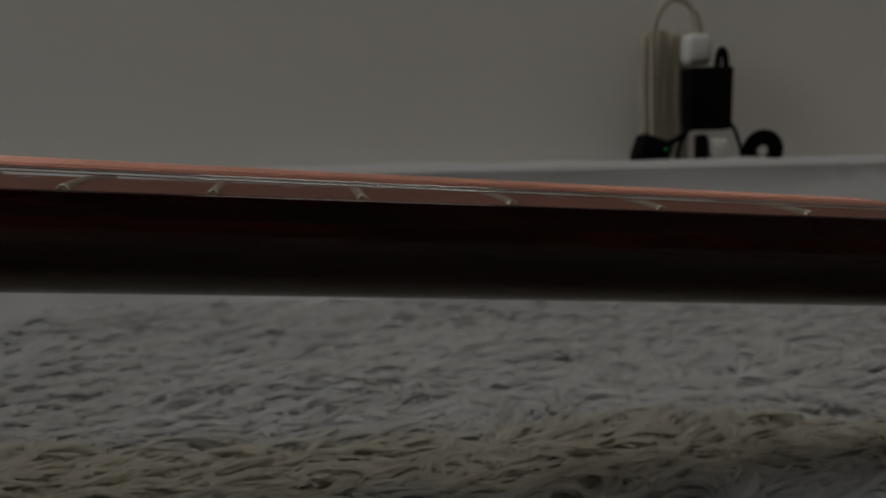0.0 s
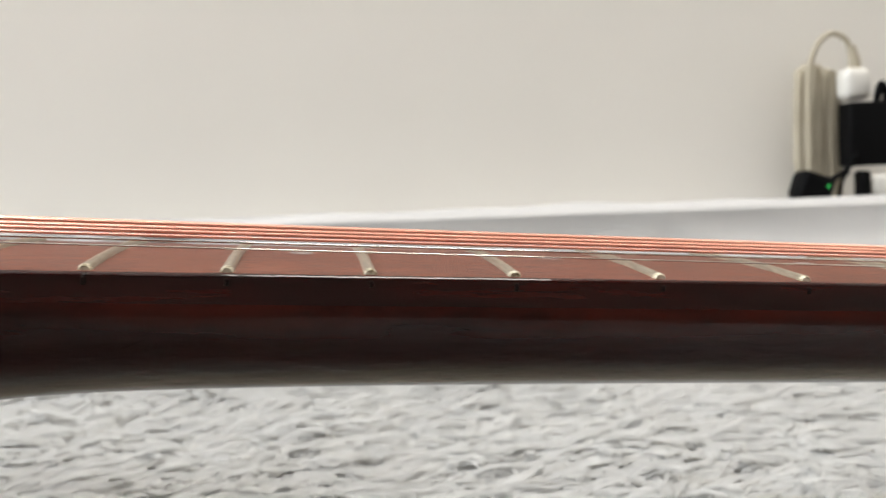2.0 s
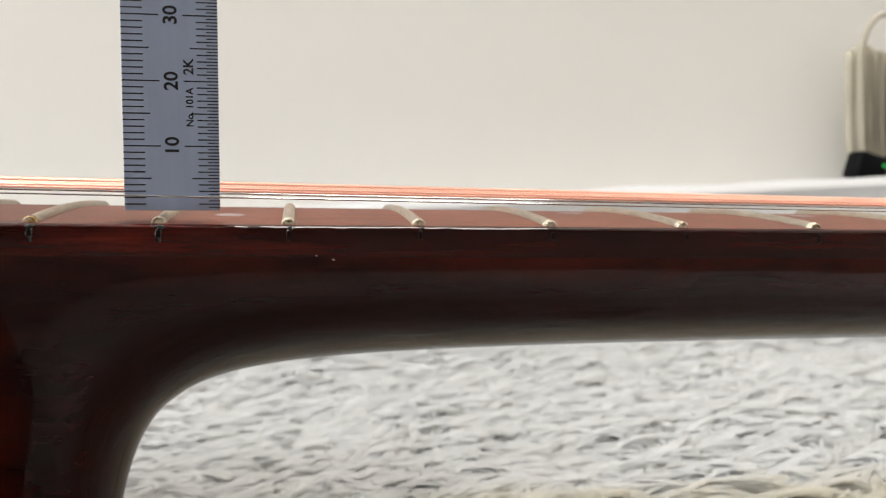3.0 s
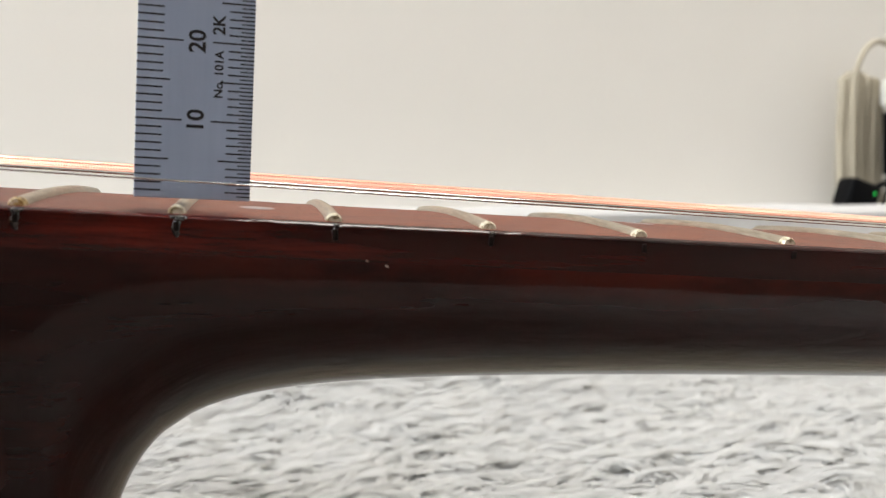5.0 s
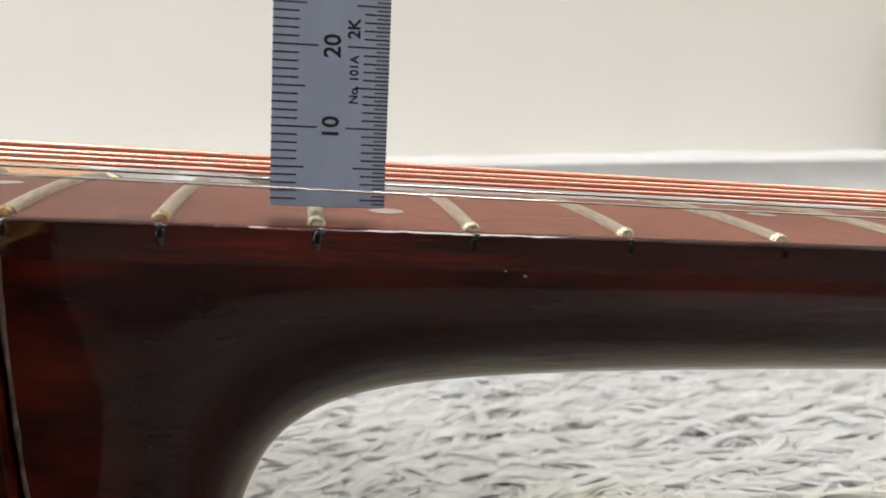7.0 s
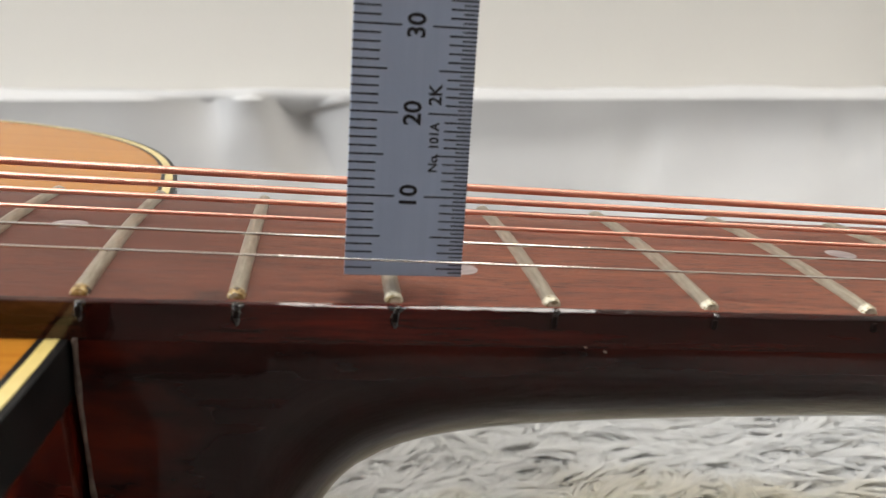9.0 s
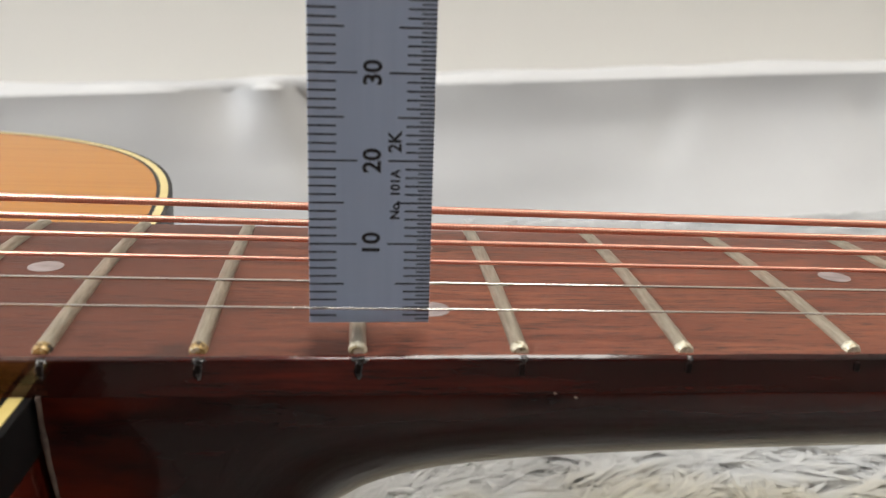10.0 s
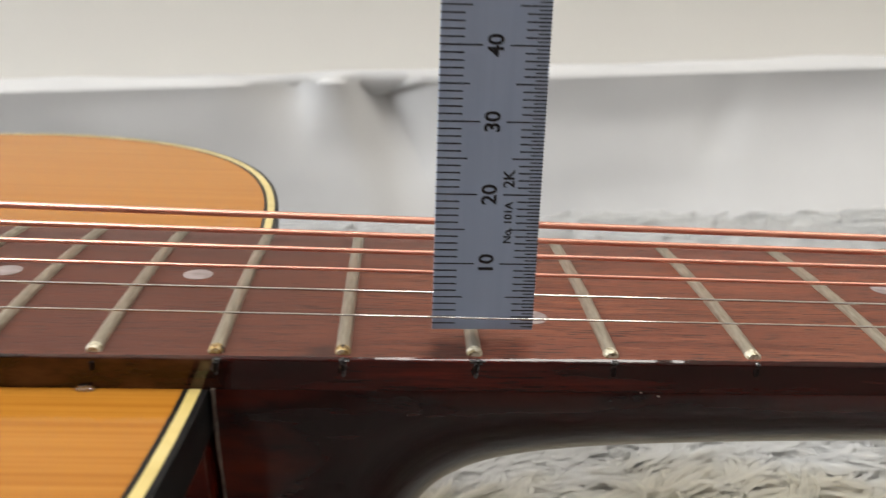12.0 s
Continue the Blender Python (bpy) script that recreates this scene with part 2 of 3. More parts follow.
    m, nt, b = material("white_cotton", (0.80, 0.80, 0.80), 0.85)
    nt.links.new(ramp(nt, noise_node(nt, 12), [(0.3, (0.515, 0.512, 0.508)), (0.7, (0.56, 0.557, 0.55))]), b.inputs["Base Color"])
    bump(nt, b, noise_node(nt, 900, (1, 1, 1), 2), 0.15, 0.0004)
    mats["cotton"] = m
    # shaggy fleece
    m, nt, b = material("fleece_pile", (0.6, 0.6, 0.58), 0.8)
    b.inputs["Sheen Weight"].default_value = 0.3
    geo = nt.nodes.new("ShaderNodeNewGeometry")
    tuft = ramp(nt, geo.outputs["Random Per Island"], [(0.0, (0.655, 0.655, 0.645)), (0.3, (0.73, 0.73, 0.72)), (1.0, (0.81, 0.81, 0.80))])
    blotch = ramp(nt, noise_node(nt, 95, (0.55, 1.1, 1), 3, 0.6), [(0.54, (0, 0, 0)), (0.72, (0.5, 0.5, 0.5))])
    tuft = mix(nt, tuft, (0.60, 0.60, 0.595), blotch)
    # a beige stripe woven along the blanket
    tc = nt.nodes.new("ShaderNodeTexCoord")
    sep = nt.nodes.new("ShaderNodeSeparateXYZ")
    nt.links.new(tc.outputs["Object"], sep.inputs["Vector"])
    shift = nt.nodes.new("ShaderNodeMath")
    shift.operation, shift.inputs[1].default_value = "MULTIPLY_ADD", 0.09
    nt.links.new(noise_node(nt, 14, (1, 1, 1), 6, 0.65), shift.inputs[0])
    slant = nt.nodes.new("ShaderNodeMath")
    slant.operation, slant.inputs[1].default_value = "MULTIPLY_ADD", 0.10
    nt.links.new(sep.outputs["X"], slant.inputs[0])
    nt.links.new(sep.outputs["Y"], slant.inputs[2])
    nt.links.new(slant.outputs[0], shift.inputs[2])
    stripe = ramp(nt, shift.outputs[0], [(0.070, (0, 0, 0)), (0.088, (0.52, 0.52, 0.52)), (0.124, (0.52, 0.52, 0.52)), (0.142, (0, 0, 0))])
    fleece = mix(nt, tuft, mix(nt, tuft, (0.90, 0.82, 0.62), 1.0, "MULTIPLY"), stripe)
    nt.links.new(fleece, b.inputs["Base Color"])
    # light passes through the thin fibres
    thin = nt.nodes.new("ShaderNodeBsdfTranslucent")
    nt.links.new(fleece, thin.inputs["Color"])
    both = nt.nodes.new("ShaderNodeMixShader")
    both.inputs["Fac"].default_value = 0.55
    nt.links.new(b.outputs["BSDF"], both.inputs[1])
    nt.links.new(thin.outputs["BSDF"], both.inputs[2])
    nt.links.new(both.outputs["Shader"], nt.nodes["Material Output"].inputs["Surface"])
    mats["fleece"] = m
    m, nt, b = material("fleece_backing", (0.30, 0.29, 0.28), 0.95)
    nt.links.new(ramp(nt, noise_node(nt, 150), [(0.3, (0.62, 0.615, 0.61)), (0.7, (0.74, 0.735, 0.72))]), b.inputs["Base Color"])
    bump(nt, b, noise_node(nt, 300), 0.6, 0.004)
    mats["backing"] = m
    # electrics
    m, nt, b = material("black_plastic", (0.004, 0.004, 0.0045), 0.5)
    b.inputs["Specular IOR Level"].default_value = 0.06
    bump(nt, b, noise_node(nt, 1500), 0.1, 0.0002)
    mats["black_plastic"] = m
    m, nt, b = material("white_plastic", (0.74, 0.73, 0.69), 0.4)
    nt.links.new(ramp(nt, noise_node(nt, 60), [(0.3, (0.70, 0.69, 0.64)), (0.7, (0.77, 0.76, 0.72))]), b.inputs["Base Color"])
    mats["white_plastic"] = m
    m, nt, b = material("beige_cable", (0.56, 0.51, 0.41), 0.5)
    nt.links.new(ramp(nt, noise_node(nt, 40), [(0.3, (0.40, 0.355, 0.265)), (0.7, (0.47, 0.425, 0.325))]), b.inputs["Base Color"])
    mats["beige"] = m
    m, nt, b = material("green_led", (0.02, 0.5, 0.08), 0.3)
    b.inputs["Emission Color"].default_value = (0.03, 0.9, 0.15, 1)
    b.inputs["Emission Strength"].default_value = 0.7
    mats["led"] = m
    return mats


MAT = make_materials()


# ---- mesh helpers ----
def mesh_of(name, bm, mat, smooth=True):
    me = bpy.data.meshes.new(name)
    bmesh.ops.recalc_face_normals(bm, faces=bm.faces)
    bm.to_mesh(me)
    bm.free()
    me.materials.append(mat)
    if smooth:
        me.shade_smooth()
        me.set_sharp_from_angle(angle=radians(40))
    return me


def part(name, bm, mat, parent=None, label="", smooth=True):
    ob = new(name, mesh_of(name, bm, mat, smooth))
    ob.parent = parent
    return tagged(ob, label)


def thing(name, label, category, m=None, group="", kind=""):
    ob = new(name)
    ob.empty_display_size = 0.02
    if m is not None:
        ob.matrix_world = m
    return tagged(ob, label, category, group, kind)


def box_bm(size, at=(0, 0, 0), bevel=0.0, segments=2):
    bm = bmesh.new()
    bmesh.ops.create_cube(bm, size=1.0, matrix=Matrix.Translation(at) @ Matrix.Diagonal((*size, 1)))
    if bevel:
        bmesh.ops.bevel(bm, geom=bm.edges[:], offset=bevel, segments=segments, affect="EDGES", profile=0.5)
    return bm


def loft(bm, rings, closed=True, caps=True):
    """Skin a row of rings, each a list of points of one length."""
    vs = [[bm.verts.new(p) for p in ring] for ring in rings]
    n = len(vs[0])
    for a, b in zip(vs, vs[1:]):
        for i in range(n if closed else n - 1):
            j = (i + 1) % n
            bm.faces.new((a[i], a[j], b[j], b[i]))
    if caps:
        bm.faces.new(vs[0][::-1])
        bm.faces.new(vs[-1])
    return vs


def tube(points, radius, sides=10, taper=None):
    bm = bmesh.new()
    pts = [Vector(p) for p in points]
    rings, up = [], Vector((0.13, 0.31, 0.94))
    for i, p in enumerate(pts):
        d = (pts[min(i + 1, len(pts) - 1)] - pts[max(i - 1, 0)]).normalized()
        u = d.cross(up).normalized()
        v = d.cross(u).normalized()
        r = radius if taper is None else radius * taper(i / (len(pts) - 1))
        rings.append([p + r * (math.cos(a) * u + math.sin(a) * v) for a in (2 * math.pi * k / sides for k in range(sides))])
    loft(bm, rings)
    return bm


def curve_points(keys, n):
    """A smooth line through a few points (Catmull-Rom)."""
    k = [Vector(p) for p in keys]
    k = [2 * k[0] - k[1]] + k + [2 * k[-1] - k[-2]]
    out = []
    spans = len(k) - 3
    for i in range(n + 1):
        u = i / n * spans
        s = min(int(u), spans - 1)
        f = u - s
        a, b, c, d = k[s:s + 4]
        out.append(0.5 * ((2 * b) + (c - a) * f + (2 * a - 5 * b + 4 * c - d) * f * f + (3 * b - a - 3 * c + d) * f ** 3))
    return out


# ---- the room ----
def slab(name, size, at, mat, label, category):
    ob = part(name, box_bm(size, at), mat, None, label, False)
    ob.matrix_world = ROOM
    return tagged(ob, label, category, "", "structure")


slab("floor", (3.8, 3.9, 0.1), (0, -1.85, -0.075), MAT["floor"], "dull brown floor under the blanket", "floor")
slab("wall_north", (3.8, 0.1, 2.5), (0, 0.05, 1.15), MAT["wall"], "plain cream-white painted wall behind the bedding", "wall")
# unseen closing wall, coloured dark so the neck's lacquer mirrors darkness
slab("wall_south", (3.8, 0.1, 2.5), (0, -3.75, 1.15), MAT["dark_wall"], "plain unseen wall far behind, dark brown for dark reflections", "wall")
slab("wall_east", (0.1, 3.7, 2.5), (1.85, -1.85, 1.15), MAT["wall"], "plain cream-white painted wall", "wall")
slab("ceiling", (3.8, 3.9, 0.1), (0, -1.85, 2.40), MAT["ceiling"], "plain white ceiling", "ceiling")


# The window is added, out of view, as an opening for the cool side source.
def wall_with_window():
    bm = bmesh.new()
    for size, at in (((0.1, 3.7, 0.88), (-1.85, -1.85, 0.34)), ((0.1, 3.7, 0.48), (-1.85, -1.85, 2.16)), ((0.1, 0.11, 1.14), (-1.85, -0.055, 1.35)), ((0.1, 2.45, 1.14), (-1.85, -2.475, 1.35))):
        bmesh.ops.create_cube(bm, size=1.0, matrix=Matrix.Translation(at) @ Matrix.Diagonal((*size, 1)))
    ob = part("wall_west", bm, MAT["wall"], None, "", False)
    ob.matrix_world = ROOM
    tagged(ob, "plain cream-white painted wall with an added window opening", "wall", "", "structure")
    frame_bm = bmesh.new()
    for size, at in (((0.06, 1.14, 0.04), (-1.85, -0.68, 0.80)), ((0.06, 1.14, 0.04), (-1.85, -0.68, 1.90)), ((0.06, 0.04, 1.06), (-1.85, -0.13, 1.35)), ((0.06, 0.04, 1.06), (-1.85, -1.23, 1.35))):
        bmesh.ops.create_cube(frame_bm, size=1.0, matrix=Matrix.Translation(at) @ Matrix.Diagonal((*size, 1)))
    ob = part("added_window", frame_bm, MAT["white_plastic"], None, "", False)
    ob.matrix_world = ROOM
    tagged(ob, "white window frame added in the side wall, out of view", "window", "", "structure")


wall_with_window()
# added housing, out of view, to go with the overhead source
rose = thing("added_ceiling_lamp", "flat rectangular white ceiling lamp, added out of view", "lamp", ROOM @ pose(0.46, -0.26, 2.35))
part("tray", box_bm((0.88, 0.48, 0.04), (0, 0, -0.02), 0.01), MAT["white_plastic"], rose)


# ---- white bedding along the wall ----
def bedding():
    """A low pad under a white sheet: an upright front face, a rounded edge and a flat top that runs back to the wall."""
    bm = bmesh.new()
    ny = 110
    xs = [-0.95 + 0.01 * k for k in range(75)] + [-0.20 + 0.0016 * k for k in range(220)] + [0.152 + 0.01 * k for k in range(86)]
    verts = []
    for x in xs:
        row = []
        front, wall, top, r = 0.380 - 0.09 * x, 0.484, 0.0890 - 0.020 * x, 0.006
        lean = 0.411 - front
        for j in range(ny + 1):
            v = j / ny
            if v < 0.5:                                       # front face, flaring out towards the floor
                u = v / 0.5
                y, z = front + lean * (1 - (1 - u) ** 1.8), -0.012 + (top - r + 0.012) * u
            elif v < 0.72:                                    # rounded edge
                a = (v - 0.5) / 0.22 * math.pi / 2
                y, z = front + lean + 1.6 * r * (1 - math.cos(a)) + 0.010 * (v - 0.5) / 0.22, top - r + r * math.sin(a)
            else:                                             # top, back to the wall
                u = (v - 0.72) / 0.28
                y, z = front + lean + 1.6 * r + 0.010 + (wall - front - lean - 1.6 * r - 0.010) * u, top + 0.001 * math.sin(math.pi * u) - 0.015 * u
            below = max(0.0, 0.55 - v) / 0.55 * 0.085             # metres down from the edge
            gather = 1.0 if v < 0.58 else math.exp(-((v - 0.58) / 0.07) ** 2)
            step = lambda e: 1 / (1 + math.exp(-max(-40.0, min(40.0, e))))
            valley, ridge = -0.061 - 0.03 * below, -0.031 + 0.28 * below
            # the cloth sinks towards a gathered crease, springs forward there, and drops again behind a slanting pleat
            sink = max(0.0, 1 + min(0.0, x - valley) / 0.056) ** 1.8 * step((valley - x) / 0.0050) * math.exp(-(below / 0.024) ** 2)
            wide = 0.012 + 0.30 * below
            drop = step((x - ridge) / (0.0038 + 0.06 * below)) * math.exp(-max(0.0, x - ridge - wide) / (0.030 + 0.35 * below)) * (0.35 + 0.65 * math.exp(-(below / 0.050) ** 2))
            fold = gather * (-0.027 * sink - 0.027 * drop)
            crease = sum(math.exp(-((x - at - lie * below) / 0.006) ** 2) * math.exp(-((below - deep) / 0.016) ** 2) for at, lie, deep in ((0.545, 0.9, 0.014), (0.580, 0.7, 0.016), (0.610, 1.1, 0.024), (0.31, 0.5, 0.03), (0.21, -0.4, 0.035)))
            push = fold - 0.0035 * crease + 0.0045 * noise.noise((6.0 * x, 2.5 * v, 4.0)) * (1 if v < 0.7 else 0.3) + 0.0016 * noise.noise((17 * x, 7 * v, 1.0))
            if v < 0.5:
                tip = math.atan2(lean * 1.8 * (1 - v / 0.5) ** 0.8, top - r + 0.012)
            else:
                tip = min(1.0, (v - 0.5) / 0.22) * math.pi / 2
            y -= push * math.cos(tip)
            z += push * math.sin(tip)
            row.append(bm.verts.new((x, y, z)))
        verts.append(row)
    for a, b in zip(verts, verts[1:]):
        for j in range(ny):
            bm.faces.new((a[j], b[j], b[j + 1], a[j + 1]))
    ob = part("bed_sheet", bm, MAT["cotton"])
    ob.data.polygons.foreach_set("use_smooth", [True] * len(ob.data.polygons))
    sol = ob.modifiers.new("thickness", "SOLIDIFY")
    sol.thickness, sol.offset = 0.002, -1
    return tagged(ob, "white cotton sheet stretched over a low pad along the wall", "bedding")


bedding()


# ---- shaggy blanket ----
def waves(rng, x, y, scale, count=9):
    out = np.zeros_like(x)
    for _ in range(count):
        a, k, p = rng.uniform(0, 2 * np.pi), scale * rng.uniform(0.5, 1.6), rng.uniform(0, 2 * np.pi)
        out += np.sin(k * (np.cos(a) * x + np.sin(a) * y) + p)
    return out / math.sqrt(count / 2)


def fibres(name, parent, rng, x, y, z, turn, bend, length, width, lift, label):
    """Flat tapering fibres of three faces each, joined into one mesh."""
    n = len(x)
    v = np.zeros((n, 7, 3))
    for s, (f, w) in enumerate(((0.0, 0.7), (0.38, 1.0), (0.74, 0.75), (1.0, 0.0))):
        a = turn + bend * f
        px, py = x + length * f * np.cos(a), y + length * f * np.sin(a)
        pz = z + length * lift * (2.0 * f - 1.3 * f * f)
        if w:
            v[:, 2 * s] = np.stack((px - np.sin(a) * width * w, py + np.cos(a) * width * w, pz), 1)
            v[:, 2 * s + 1] = np.stack((px + np.sin(a) * width * w, py - np.cos(a) * width * w, pz - 0.0002), 1)
        else:
            v[:, 6] = np.stack((px, py, pz), 1)
    quad = np.array([0, 1, 3, 2, 2, 3, 5, 4, 4, 5, 6])
    loops = (quad[None] + 7 * np.arange(n)[:, None]).ravel()
    sizes = np.tile([4, 4, 3], n)
    starts = np.concatenate(([0], np.cumsum(sizes)[:-1]))
    me = bpy.data.meshes.new(name)
    me.vertices.add(7 * n)
    me.vertices.foreach_set("co", v.ravel())
    me.loops.add(len(loops))
    me.loops.foreach_set("vertex_index", loops.astype(np.int32))
    me.polygons.add(3 * n)
    me.polygons.foreach_set("loop_start", starts.astype(np.int32))
    me.update(calc_edges=True)
    me.shade_smooth()
    me.materials.append(MAT["fleece"])
    ob = new(name, me)
    ob.parent = parent
    return tagged(ob, label, "", "", "stuff")


def blanket():
    base = thing("fleece_blanket", "shaggy light grey fleece blanket with a beige stripe", "blanket", pose(0, 0, 0.002))
    bm = bmesh.new()
    rows = []

    def hem(x):                                               # unseen near edge, slanted in under the neck so its lacquer mirrors darker floor
        u = np.clip((x - 0.10) / 0.13, 0, 1)
        return -0.105 + 0.040 * u * u * (3 - 2 * u)
    for i in range(61):
        near = float(hem(-1.0 + 2.0 * i / 60))
        rows.append([bm.verts.new((-1.0 + 2.0 * i / 60, near + (0.47 - near) * j / 50, -0.009 + 0.002 * noise.noise((i * 0.3, j * 0.3, 0)))) for j in range(51)])
    for a, b in zip(rows, rows[1:]):
        for j in range(50):
            bm.faces.new((a[j], b[j], b[j + 1], a[j + 1]))
    part("backing", bm, MAT["backing"], base)
    rng = np.random.default_rng(5)

    def lay(x, y):
        r = np.random.default_rng(11)
        turn = 0.25 * waves(r, x, y, 45) + 0.35 * waves(r, x, y, 130)
        height = 0.0016 * waves(r, x, y, 45) + 0.0010 * waves(r, x, y, 260)
        bend = 0.35 * waves(r, x, y, 180)
        return turn, height, bend
    # lower fibres, lying flat
    n = 160000
    x = rng.uniform(-0.22, 0.80, n)
    y = -0.016 + 0.426 * rng.uniform(0, 1, n) ** 0.9
    x[:30000] = rng.uniform(-0.60, -0.20, 30000)
    turn, height, bend = lay(x, y)
    fibres("under_fleece", base, rng, x, y, -0.0036 + height + rng.normal(0, 0.0005, n), turn + rng.normal(0, 0.3, n), bend + rng.normal(0, 0.3, n),
           0.011 * np.exp(rng.normal(0, 0.25, n)), 0.00075 * np.exp(rng.normal(0, 0.25, n)), np.clip(rng.normal(0.05, 0.03, n), 0, 0.2), "flattened grey-white fleece fibres")
    # the near part, under and in front of the neck
    n = 90000
    x = rng.uniform(-0.16, 0.42, n)
    y = -0.008 + (hem(x) + 0.010) * rng.uniform(0, 1, n)
    turn, height, bend = lay(x, y)
    fibres("near_fleece", base, rng, x, y, -0.0036 + height + rng.normal(0, 0.0005, n), turn + rng.normal(0, 0.3, n), bend + rng.normal(0, 0.3, n),
           0.012 * np.exp(rng.normal(0, 0.25, n)), 0.0009 * np.exp(rng.normal(0, 0.25, n)), np.clip(rng.normal(0.10, 0.05, n), 0, 0.3), "soft grey-white fleece fibres")
    # locks of fibres that run together at their tips
    k, each = 17000, 14
    lx = rng.uniform(-0.22, 0.80, k)
    ly = -0.016 + 0.426 * rng.uniform(0, 1, k)
    turn, height, bend = lay(lx, ly)
    turn = turn + rng.normal(0, 0.28, k)
    bend = bend + rng.normal(0, 0.5, k)
    size = 0.0105 * np.exp(rng.normal(0, 0.28, k))
    lift = np.clip(rng.normal(0.16, 0.06, k), 0.02, 0.4)
    grow = lambda a: np.repeat(a, each)
    off = rng.normal(0, 0.0009, k * each)
    turn, bend, size, lift, height = grow(turn), grow(bend), grow(size) * np.exp(rng.normal(0, 0.10, k * each)), grow(lift), grow(height)
    x = grow(lx) - np.sin(turn) * off + rng.normal(0, 0.0012, k * each) * np.cos(turn)
    y = grow(ly) + np.cos(turn) * off + rng.normal(0, 0.0012, k * each) * np.sin(turn)
    turn = turn - np.arctan2(off * 0.8, size)
    fibres("upper_fleece", base, rng, x, y, -0.0036 + height + rng.normal(0, 0.0004, k * each), turn, bend, size, np.full(k * each, 0.00036), lift, "soft grey-white fleece locks")


blanket()

# ---- the guitar ----
SCALE, TOP, BOARD = 0.648, 0.100, 0.0058          # string length, height of the fingerboard's crown, its thickness
NUT, END = SCALE / 2, -0.1235
JOINT = -0.0354
CAMBER = 0.40


def fret_x(n):
    return SCALE * 2 ** (-n / 12) - SCALE / 2


def half_width(x):
    return 0.0273 - 0.0139 * x


def crown(y):
    return TOP - y * y / (2 * CAMBER)


guitar = thing("acoustic_guitar", "steel-string acoustic guitar with dark red-brown neck lying on its back", "guitar", GUITAR)


def outline(n=150):
    """Half of the body's outline, from the neck joint round to the tail: x, half width."""
    out = []
    for i in range(60):                                   # square shoulder
        a = (i / 59) ** 0.9 * math.pi / 2
        y = 0.137 * math.sin(a) ** (2 / 3.8)
        out.append((-0.1155 + 0.0793 * max(0.0, math.cos(a)), y))
    rest = curve_points([(-0.1155, 0.137, 0), (-0.185, 0.129, 0), (-0.25, 0.122, 0), (-0.32, 0.138, 0), (-0.40, 0.176, 0), (-0.455, 0.184, 0), (-0.51, 0.162, 0), (-0.535, 0.110, 0), (-0.542, 0.05, 0), (-0.543, 0.0, 0)], n)
    return out + [(p.x, p.y) for p in rest[1:]]


def closed_outline(inset=0.0):
    half = outline()
    pts = [Vector((x, y)) for x, y in half] + [Vector((x, -y)) for x, y in half[-2:0:-1]]
    if not inset:
        return pts
    n = len(pts)
    out = []
    for i, p in enumerate(pts):
        d = (pts[(i + 1) % n] - pts[i - 1]).normalized()
        out.append(p + inset * Vector((-d.y, d.x)))
    return out


def back_z(x):
    return 0.000 + 0.080 * x


SOUND = TOP - BOARD            # the soundboard's surface


def strip(name, inset_a, inset_b, z0, z1, mat, label):
    """A band that runs round the body between two insets and two heights."""
    bm = bmesh.new()
    a, b = closed_outline(inset_a), closed_outline(inset_b)
    rings = []
    for p, q in zip(a, b):
        rings.append([(p.x, p.y, z0), (q.x, q.y, z0), (q.x, q.y, z1), (p.x, p.y, z1)])
    rings.append(rings[0])
    loft(bm, rings, True, False)
    bmesh.ops.remove_doubles(bm, verts=bm.verts, dist=1e-6)
    return part(name, bm, mat, guitar, label)


